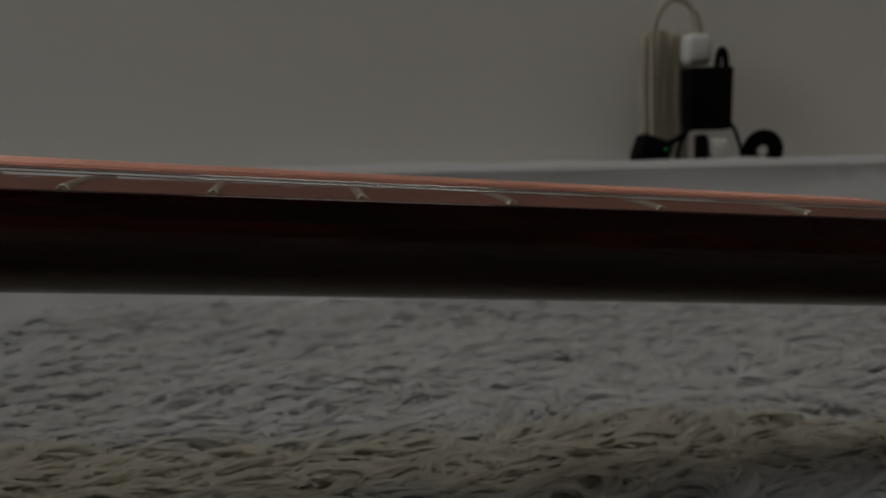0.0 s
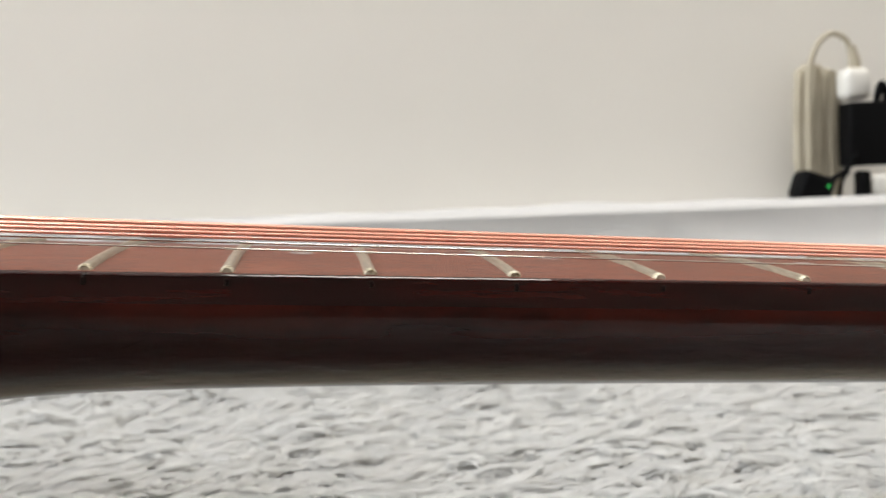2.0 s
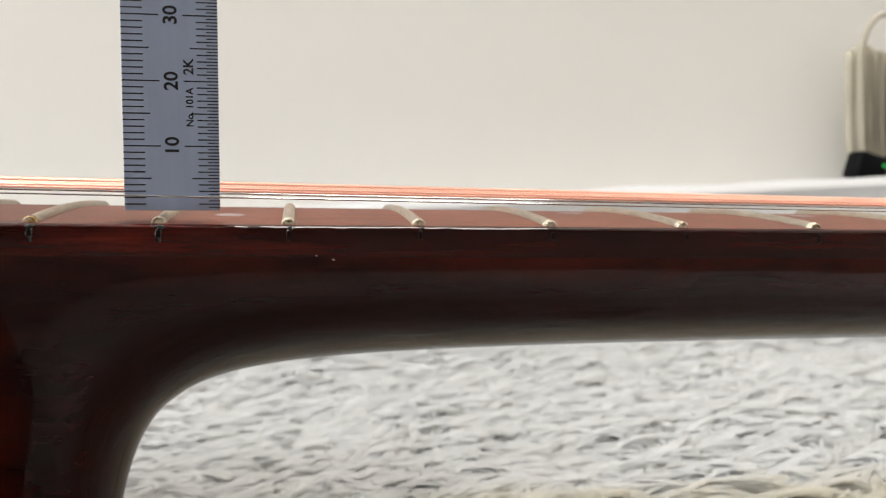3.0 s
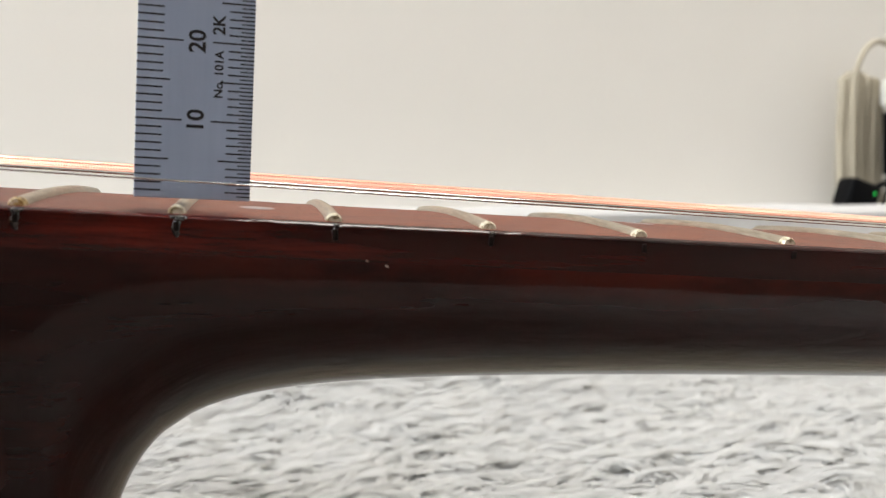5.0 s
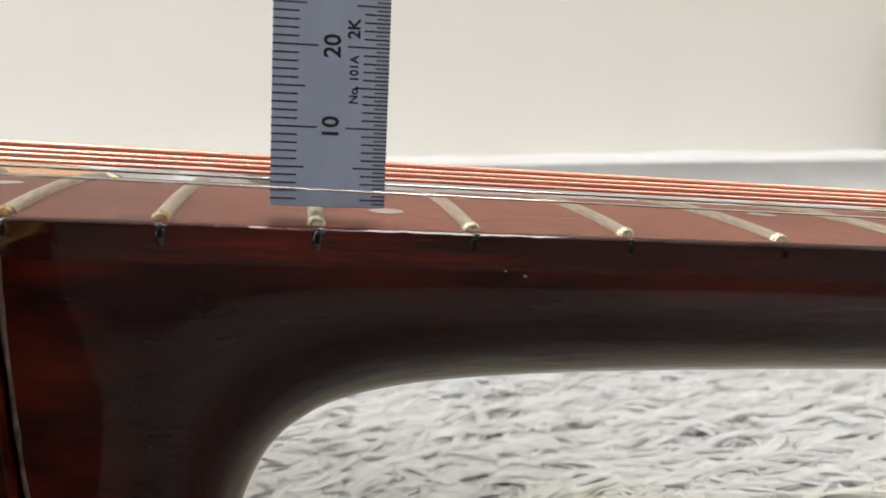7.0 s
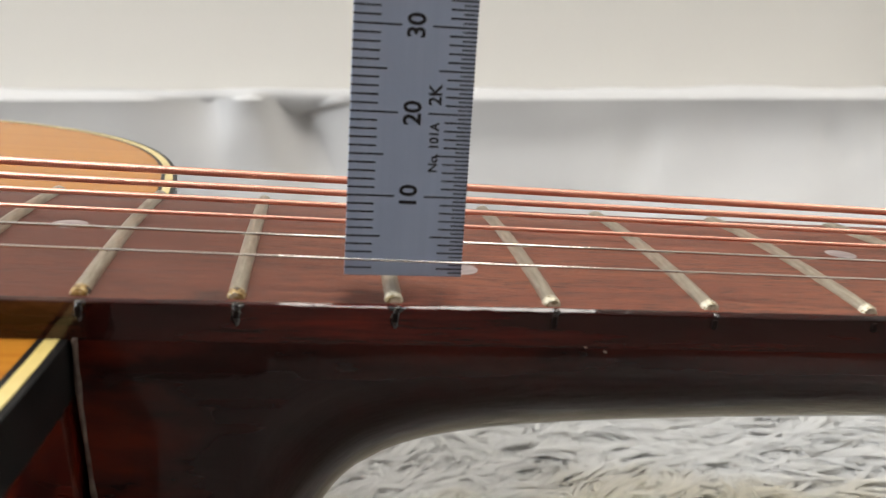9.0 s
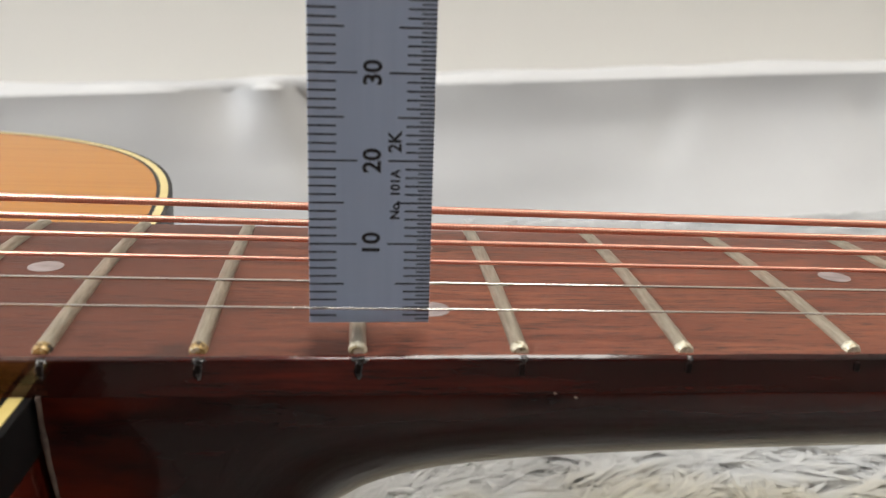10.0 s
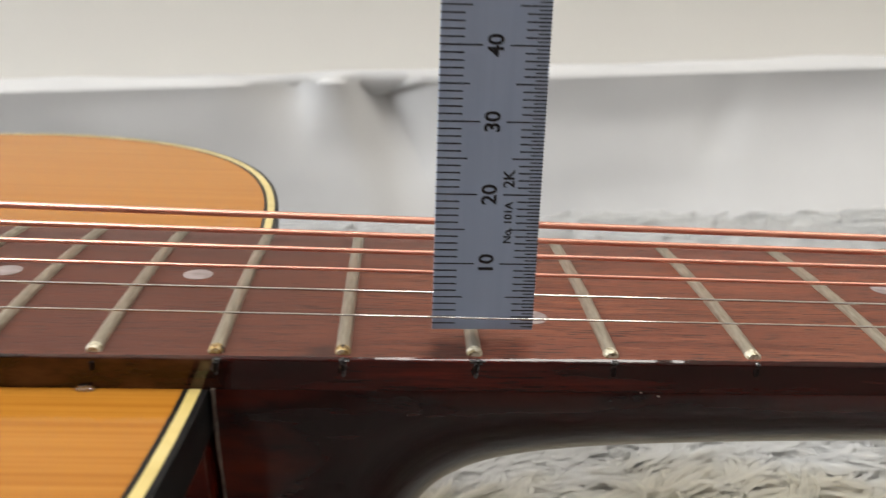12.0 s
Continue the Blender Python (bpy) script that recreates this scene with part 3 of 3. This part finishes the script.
def body():
    # soundboard with its round hole
    bm = bmesh.new()
    edge = [bm.verts.new((p.x, p.y, SOUND)) for p in closed_outline(0.0033)]
    hole = [bm.verts.new((-0.178 + 0.05 * math.cos(2 * math.pi * k / 64), 0.05 * math.sin(2 * math.pi * k / 64), SOUND)) for k in range(64)]
    edges = [bm.edges.new((l[i], l[(i + 1) % len(l)])) for l in (edge, hole) for i in range(len(l))]
    bmesh.ops.triangle_fill(bm, edges=edges, use_beauty=True)
    ex = bmesh.ops.extrude_face_region(bm, geom=bm.faces[:])
    bmesh.ops.translate(bm, verts=[g for g in ex["geom"] if isinstance(g, bmesh.types.BMVert)], vec=(0, 0, -0.003))
    part("soundboard", bm, MAT["spruce"], guitar, "amber lacquered spruce soundboard", False)
    strip("purfling", 0.0033, 0.0025, SOUND - 0.002, SOUND + 0.00003, MAT["black"], "thin black purfling line")
    strip("binding", 0.0025, 0.0009, SOUND - 0.006, SOUND + 0.00005, MAT["ivory"], "aged ivory-yellow binding")
    strip("edge_binding", 0.0009, 0.0, SOUND - 0.0075, SOUND - 0.00005, MAT["black"], "glossy black outer binding")
    bm = bmesh.new()
    rim = closed_outline(0.0004)
    top = [bm.verts.new((p.x, p.y, SOUND - 0.0075)) for p in rim]
    low = [bm.verts.new((p.x, p.y, back_z(p.x))) for p in rim]
    for i in range(len(rim)):
        j = (i + 1) % len(rim)
        bm.faces.new((top[i], top[j], low[j], low[i]))
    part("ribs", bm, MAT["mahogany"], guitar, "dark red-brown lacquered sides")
    bm = bmesh.new()
    bm.faces.new([bm.verts.new((p.x, p.y, back_z(p.x))) for p in rim])
    part("back", bm, MAT["mahogany"], guitar, "", False)
    # bridge and saddle
    bm = box_bm((0.030, 0.155, 0.008), (-0.332, 0, SOUND + 0.004), 0.003, 3)
    part("bridge", bm, MAT["rosewood"], guitar, "dark rosewood bridge")
    bm = box_bm((0.003, 0.072, 0.008), (-0.3245, 0, SOUND + 0.0105), 0.001)
    part("saddle", bm, MAT["pearl"], guitar, "pale bone saddle")


def taper(t):
    return max(0.35, 1 - 10.0 * t * t / (t + 0.006) - 70 * t * t)      # the flanks start upright and close in towards the heel's foot


def neck():
    bm = bmesh.new()
    xs = [JOINT + 0.0006 * k for k in range(56)] + [-0.0012 + 0.0025 * k for k in range(1, 25)]
    while xs[-1] < NUT - 0.012:
        xs.append(xs[-1] + 0.01)
    xs.append(NUT)
    rings = []
    for x in xs:
        mm = 1000 * x
        slim = 18.2 - 0.2 * max(0.0, mm) / 324
        deep = (slim + 402 / max(0.05, mm + 18) ** 1.3) / 1000 if mm > -17.6 else 3.0
        if mm > 60:
            deep = max(slim + 402 / (mm + 18) ** 1.3, slim) / 1000
        reach = min(deep, 0.0867)
        w = half_width(x) + 0.00005
        side = []
        for k in range(25):
            u = k / 24
            t = reach * (1 - (1 - u) ** 1.9) if deep < 0.0867 else reach * u
            y = w * taper(t) * max(0.0, 1 - (t * t / (t + 0.0012) / deep * (1 + 0.0012 / deep)) ** 1.65) ** 0.55
            side.append((y, SOUND - t))
        ring = [(x, -y, z) for y, z in side] + [(x, y, z) for y, z in side[::-1]]
        rings.append(ring)
    loft(bm, rings)
    bmesh.ops.remove_doubles(bm, verts=bm.verts, dist=1e-6)
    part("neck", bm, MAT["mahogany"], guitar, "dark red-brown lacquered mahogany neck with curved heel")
    # worn joint between heel and body
    bm = bmesh.new()
    rings = []
    for k in range(30):
        t = 0.084 * k / 29
        y = -(half_width(JOINT) + 0.0003) * taper(t)
        wob = 0.00012 * noise.noise((160 * t, 3.0, 1.0))
        z = SOUND - t + 0.0002
        thin = 0.00028 * (1 + 0.6 * noise.noise((240 * t, 8.0, 2.0)))
        rings.append([(JOINT - 0.0002 - thin + wob, y - 0.0001, z), (JOINT - 0.0002, y - 0.00022 + wob, z), (JOINT - 0.0002 + thin + wob, y - 0.0001, z), (JOINT - 0.0002, y + 0.002, z)])
    loft(bm, rings)
    part("joint_crack", bm, MAT["crack"], guitar, "pale worn glue line where heel meets body")
    # head, leaning back
    bm = bmesh.new()
    rings = []
    for k in range(13):
        u = k / 12
        x = NUT + 0.004 + 0.18 * u
        z = SOUND + 0.001 - 0.25 * (x - NUT)
        w = 0.0225 + 0.015 * min(1.0, u * 4) - 0.015 * u - (0.012 if u > 0.97 else 0)
        rings.append([(x, -w, z), (x, w, z), (x, w, z - 0.015), (x, -w, z - 0.015)])
    loft(bm, rings)
    part("headstock", bm, MAT["mahogany"], guitar, "dark lacquered head leaning back onto the blanket")
    bm = box_bm((0.005, 2 * half_width(NUT), 0.009), (NUT + 0.0025, 0, TOP - 0.0028), 0.0007)
    part("nut", bm, MAT["pearl"], guitar, "pale bone nut")


def fingerboard():
    def section(x):
        w = half_width(x)
        # edge rounded by wear; along the upper frets it is rubbed flat in places
        r = 0.00042 + 0.00010 * noise.noise((70 * x, 2.0, 7.0))
        flat = 0.00014 + 0.00046 * math.exp(-((x - 0.050) / 0.090) ** 2) * min(1.0, max(0.0, 0.72 + 0.7 * noise.noise((90 * x, 4.0, 2.0)) + 0.5 * noise.noise((420 * x, 1.0, 9.0))))
        chamfer, inn, up = [], 0.0, 0.0
        angle, turn = radians(84), radians(4)
        while angle > radians(7):
            long = r * turn + (flat * turn / 0.21 if 0.48 < angle < 0.69 else 0)
            inn, up = inn + long * math.cos(angle), up + long * math.sin(angle)
            chamfer.append((inn, up))
            angle -= turn
        chamfer = [(a, b - up) for a, b in chamfer]
        worn = up
        pts = [(-w, SOUND - 0.0002), (-w, crown(w) - 1.05 * worn)] + [(-w + a, crown(w) + b) for a, b in chamfer]
        n = 20
        inner = w - 0.0011
        pts += [(-inner + 2 * inner * k / n, crown(-inner + 2 * inner * k / n)) for k in range(n + 1)]
        pts += [(w - a, crown(w) + b) for a, b in chamfer[::-1]] + [(w, crown(w) - 1.05 * worn), (w, SOUND - 0.0002)]
        return pts
    xs = [END + (NUT - END) * k / 400 for k in range(401)]
    bm = bmesh.new()
    loft(bm, [[(x, y, z) for y, z in section(x)] for x in xs])
    ob = part("fingerboard", bm, MAT["rosewood"], guitar, "worn brown rosewood fingerboard with a rubbed edge")
    ob.data.set_sharp_from_angle(angle=radians(17))
    ob.data.materials.append(MAT["side"])
    for f in ob.data.polygons:
        if abs(f.normal.y) > 0.3:
            f.material_index = 1
    # inlays
    for n, ys in ((3, (0.0012,)), (5, (0.0012,)), (7, (0.0012,)), (9, (0.0012,)), (12, (-0.0135, 0.0135)), (15, (0.0012,)), (17, (0.0012,))):
        x = (fret_x(n) + fret_x(n - 1)) / 2
        for y in ys:
            bm = bmesh.new()
            rings = []
            for r in (0.0024, 0.0023, 0.0):
                rings.append([(x + max(r, 1e-5) * math.cos(a), y + max(r, 1e-5) * math.sin(a), crown(y + r * math.sin(a)) + (0.00004 if r > 0.00235 else 0.00007)) for a in (2 * math.pi * k / 28 for k in range(28))])
            loft(bm, rings, True, False)
            bmesh.ops.remove_doubles(bm, verts=bm.verts, dist=5e-5)
            part("inlay_dot", bm, MAT["pearl"], guitar, "round pearl position dot")


def fret(n):
    x0 = fret_x(n)
    w = half_width(x0) - 0.0011
    bm = bmesh.new()
    rings = []
    prof = [(math.cos(a), math.sin(a)) for a in (math.pi * k / 10 for k in range(11))]
    steps = [(-1.0, 0.0), (-0.99, 0.75)] + [(-0.96 + 1.92 * k / 24, 1.0) for k in range(25)] + [(0.99, 0.75), (1.0, 0.0)]
    for u, s in steps:
        y = u * w
        h = 0.00105 * max(s, 0.35)
        rings.append([(x0 + 0.00105 * c, y, crown(y) - 0.0001 + h * q) for c, q in prof])
    loft(bm, rings, True, True)
    ob = part("fret", bm, MAT["fret"], guitar)
    # filed end towards the treble side, and the tang below it
    bm = bmesh.new()
    rings = []
    for y, s in ((-w - 0.00012, 0.80), (-w + 0.0004, 1.03), (-w + 0.0011, 1.04)):
        rings.append([(x0 + 0.0011 * s * c, y, crown(w) - 0.0001 + 0.0011 * s * q) for c, q in prof])
    loft(bm, rings)
    if n in (13, 14):
        part("fret_end", bm, MAT["stained_end"], ob, "fret end stained brown and yellow by glue")
    else:
        part("fret_end", bm, MAT["fret_end"], ob, "pale filed fret end")
    side = half_width(x0)
    drop = 0.0009 + 0.0007 * random.random()
    bm = box_bm((0.0007, 0.0006, drop), (x0 + 0.0001, -side, crown(side) - 0.0008 - drop / 2), 0.0002)
    part("tang", bm, MAT["grime"], ob, "dark fret tang showing in the board's side")
    if n not in (10, 11, 12, 13, 14):
        return
    # a smear of dark glue round the end
    wide = {10: 0.0006, 11: 0.0007, 12: 0.0014, 13: 0.0011, 14: 0.0008}[n]
    bm = bmesh.new()
    bmesh.ops.create_icosphere(bm, subdivisions=3, radius=1.0)
    for v in bm.verts:
        p = v.co.copy()
        lump = 1 + 0.45 * noise.noise(3.1 * p + Vector((n, 0, 0)))
        v.co = Vector((x0 + 0.0003 + wide * lump * p.x, -side + 0.00045 + 0.0006 * lump * p.y, crown(side) - 0.00045 + 0.00038 * lump * p.z))
    part("glue_smear", bm, MAT["glue"], ob, "glossy black smear round the fret end")
    # a run of dark glue under the end
    big = {10: 0.55, 11: 0.75, 12: 1.0, 13: 1.0, 14: 0.95}[n]
    bm = bmesh.new()
    rings = []
    for k in range(11):
        u = k / 10
        r = 0.00062 * big * math.sin(math.pi * min(1.0, 0.12 + 0.95 * u)) ** 0.6 * (0.75 + 0.35 * u)
        z = crown(side) - 0.0002 - 0.0030 * big * u
        y = -side + (0.0010 if k == 0 else 0.0004 if k == 1 else 0.0001)
        rings.append([(x0 + 0.0001 + r * math.cos(a) + 0.0001 * math.sin(9 * u), y + 0.55 * r * math.sin(a), z) for a in (2 * math.pi * i / 10 for i in range(10))])
    loft(bm, rings)
    part("glue_run", bm, MAT["glue"], ob, "glossy dark run of glue")


def marks():
    """Small damage that shows on the treble side."""
    for x, z, r in ((0.0236, 0.0944, 0.00014), (0.0262, 0.0938, 0.00019), (-0.0302, 0.0900, 0.00015)):
        bm = bmesh.new()
        bmesh.ops.create_icosphere(bm, subdivisions=2, radius=1.0, matrix=pose(x, -half_width(x) - 0.0002 + max(0.0, TOP - BOARD - z) * 0.3, z, 0, 20, 0) @ Matrix.Diagonal((1.5 * r, 0.6 * r, 0.8 * r, 1)))
        part("nick", bm, MAT["chip"], guitar, "tiny pale chip in the lacquer")
    bm = bmesh.new()
    bmesh.ops.create_icosphere(bm, subdivisions=3, radius=1.0, matrix=Matrix.Translation((-0.0525, -half_width(-0.0525) - 0.0004, SOUND + 0.0001)) @ Matrix.Diagonal((0.0013, 0.0008, 0.0005, 1)))
    part("glue_drop", bm, MAT["clear_glue"], guitar, "clear drop of dried glue beside the board")


STRINGS = ((1, -0.0220, -0.0180, 0.00015, 0.0025), (2, -0.0134, -0.0109, 0.00020, 0.0024), (3, -0.0046, -0.0037, 0.00030, 0.0022),
           (4, 0.0044, 0.0036, 0.00041, 0.0022), (5, 0.0132, 0.0107, 0.00053, 0.0023), (6, 0.0220, 0.0178, 0.00066, 0.0029))


def guitar_string(i, y12, ynut, r, action):
    def at(x):
        f = x / NUT
        y = y12 * (1 - f) + ynut * f
        return Vector((x, y, crown(y) + (0.001 + action) * (1 - f) + 0.0010 * f + r))
    pts = [at(-0.3245 + (NUT + 0.3275) * k / 60) for k in range(61)]
    last = pts[-1]
    pts += [last + Vector((0.02, 0.06 * y12, -0.004)), last + Vector((0.05, 0.15 * y12, -0.0135))]
    part("guitar_string", tube(pts, r, 12), MAT["steel"] if i < 3 else MAT["bronze"], guitar, "plain steel string" if i < 3 else "copper-coloured bronze wound string")


body()
neck()
fingerboard()
for n in range(1, 21):
    fret(n)
marks()
for row in STRINGS:
    guitar_string(*row)


# ---- steel ruler standing on the twelfth fret ----
def text_mesh(name, words, size, m, mat, parent, label):
    data = bpy.data.curves.new(name, "FONT")
    data.body, data.size, data.align_x, data.align_y, data.extrude = words, size, "CENTER", "CENTER", 0.00002
    data.offset = 0.022 * size
    data.resolution_u = 4
    ob = new(name + "_source", data)
    me = bpy.data.meshes.new_from_object(ob.evaluated_get(bpy.context.evaluated_depsgraph_get()))
    bpy.data.objects.remove(ob)
    bm = bmesh.new()
    bm.from_mesh(me)
    bmesh.ops.remove_doubles(bm, verts=bm.verts, dist=1e-6)
    bm.to_mesh(me)
    bm.free()
    me.materials.append(mat)
    out = new(name, me)
    out.parent, out.matrix_local = parent, m
    return tagged(out, label)


def ruler():
    m = GUITAR @ pose(0.0014, -0.0206, TOP + 0.0008, 0, -0.7, 0)
    top = thing("steel_ruler", "satin steel millimetre ruler standing upright on a fret", "ruler", m)
    part("blade", box_bm((0.0144, 0.0005, 0.15), (0, 0, 0.075), 0.0001, 1), MAT["ruler"], top)
    bm = bmesh.new()
    face = -0.00026

    def mark(x0, x1, z, thick):
        bmesh.ops.create_cube(bm, size=1.0, matrix=Matrix.Translation(((x0 + x1) / 2, face, z)) @ Matrix.Diagonal((x1 - x0, 0.00004, thick, 1)))
    half = 0.0072
    for k in range(1, 150):
        left = 0.0056 if k % 10 == 0 else 0.0041 if k % 5 == 0 else 0.0032
        right = 0.0052 if k % 10 == 0 else 0.0042 if k % 5 == 0 else 0.0032
        mark(-half, -half + left, k / 1000, 0.00019)
        mark(half - right, half, k / 1000, 0.00019)
    for k in range(0, 149):
        mark(half - 0.0017, half, (k + 0.5) / 1000, 0.00016)
    part("graduation", bm, MAT["ink"], top, "black etched millimetre marks", False)
    upright = pose(0, 0, 0, 90, -90, 0)
    for k in range(1, 15):
        text_mesh("numeral", str(10 * k), 0.0029, Matrix.Translation((0.0002, face, k / 100)) @ upright, MAT["ink"], top, "etched black numeral")
    text_mesh("inscription", "No. 101A", 0.0015, Matrix.Translation((0.0029, face, 0.0160)) @ upright, MAT["ink"], top, "small etched black lettering")
    text_mesh("inscription", "2K", 0.0021, Matrix.Translation((0.0028, face, 0.0222)) @ upright, MAT["ink"], top, "small etched black lettering")


ruler()


# ---- plugs and cables by the wall ----
def electrics():
    block = thing("power_adapter", "black plastic power adapter plugged in by the wall", "adapter", pose(0.4988, 0.4485, 0.1245))
    bm = box_bm((0.0365, 0.0170, 0.0475), (0, 0, 0), 0.002, 3)
    for v in bm.verts:                                        # narrows a little towards its foot
        v.co.x = 0.0182 + (v.co.x - 0.0182) * (1 - 1.2 * (0.02375 - v.co.z)) - 0.05 * (0.02375 - v.co.z)
    part("housing", bm, MAT["black_plastic"], block)
    bm = tube(curve_points([(0.007, -0.002, 0.022), (0.0078, -0.003, 0.031), (0.0106, -0.003, 0.0368), (0.0136, -0.003, 0.032), (0.0143, -0.002, 0.022)], 20), 0.0026)
    part("hanging_loop", bm, MAT["black_plastic"], block, "small black hanging loop")
    for keys in ([(-0.012, -0.007, -0.012), (-0.019, -0.009, -0.020), (-0.026, -0.008, -0.034), (-0.028, -0.006, -0.046)], [(0.014, -0.007, -0.018), (0.018, -0.009, -0.026), (0.023, -0.008, -0.040), (0.024, -0.006, -0.047)],
                 [(-0.014, -0.007, -0.021), (-0.020, -0.008, -0.0235), (-0.022, -0.008, -0.030)]):
        part("lead", tube(curve_points(keys, 20), 0.0015), MAT["black_plastic"], block, "thin black lead")
    plug = thing("white_plug", "white plastic plug with a beige cord", "plug", pose(0.494, 0.457, 0.1625))
    part("shell", box_bm((0.0215, 0.018, 0.024), (0, 0, 0), 0.006, 4), MAT["white_plastic"], plug)
    part("strain_relief", tube([(0.002, 0, 0.008), (0.0015, 0, 0.018), (-0.001, 0, 0.029)], 0.0050, 12, lambda f: 1 - 0.35 * f), MAT["beige"], plug, "beige ribbed sleeve")
    bm = tube(curve_points([(-0.001, 0, 0.026), (-0.006, 0, 0.0345), (-0.0165, 0, 0.0385), (-0.0265, 0.001, 0.032), (-0.0325, 0.003, 0.016), (-0.034, 0.004, -0.01), (-0.034, 0.004, -0.07)], 50), 0.0021)
    part("cord", bm, MAT["beige"], plug, "beige cord looping over and down")
    low = thing("white_plug", "small white plug below the black adapter", "plug", pose(0.501, 0.447, 0.0865))
    part("shell", box_bm((0.016, 0.020, 0.015), (0.002, 0, 0), 0.0035, 3), MAT["white_plastic"], low)
    part("collar", box_bm((0.008, 0.012, 0.020), (-0.011, -0.005, 0.001), 0.0025, 2), MAT["black_plastic"], low, "black plastic collar")
    bundle = thing("cable_bundle", "hank of beige cable hanging against the wall", "cable", pose(0.4740, 0.4740, 0.075))
    for k in range(7):
        x, top = -0.0156 + 0.0052 * k, 0.106 - 0.0020 * abs(k - 2) + 0.001 * (k % 2)
        bm = tube(curve_points([(x + 0.002, 0.001 * (k % 2), top), (x + 0.0004, -0.002, top - 0.012), (x, -0.001 * (k % 2), 0.05), (x + 0.0006, 0, 0.004)], 24), 0.0038 + 0.0005 * (k % 3), 10, lambda f: min(1.0, 0.45 + 8 * f))
        part("strand", bm, MAT["beige"], bundle)
    coil = thing("cable_coil", "small coil of black cable", "cable", pose(0.5425, 0.446, 0.0835, 8, 0, 0))
    for k in range(5):
        r = 0.0065 + 0.0022 * k
        bm = tube([(r * math.cos(a), 0.002 * (k % 2), r * math.sin(a) * 0.95) for a in (2 * math.pi * i / 30 for i in range(31))], 0.0020, 8)
        part("turn", bm, MAT["black_plastic"], coil)
    box = thing("charger", "small black charger with a green light", "charger", pose(0.452, 0.447, 0.086, 0, 20, 0))
    part("housing", box_bm((0.026, 0.020, 0.022), (0, 0, 0), 0.004, 3), MAT["black_plastic"], box)
    bm = bmesh.new()
    bmesh.ops.create_uvsphere(bm, u_segments=12, v_segments=8, radius=0.0009, matrix=Matrix.Translation((0.007, -0.0100, 0.004)))
    part("indicator", bm, MAT["led"], box, "tiny green indicator light")
    bm = tube(curve_points([(0.006, -0.004, 0.006), (0.014, -0.006, 0.014), (0.021, -0.005, 0.024), (0.026, -0.002, 0.038)], 16), 0.0022)
    part("lead", bm, MAT["black_plastic"], box, "black lead")


electrics()
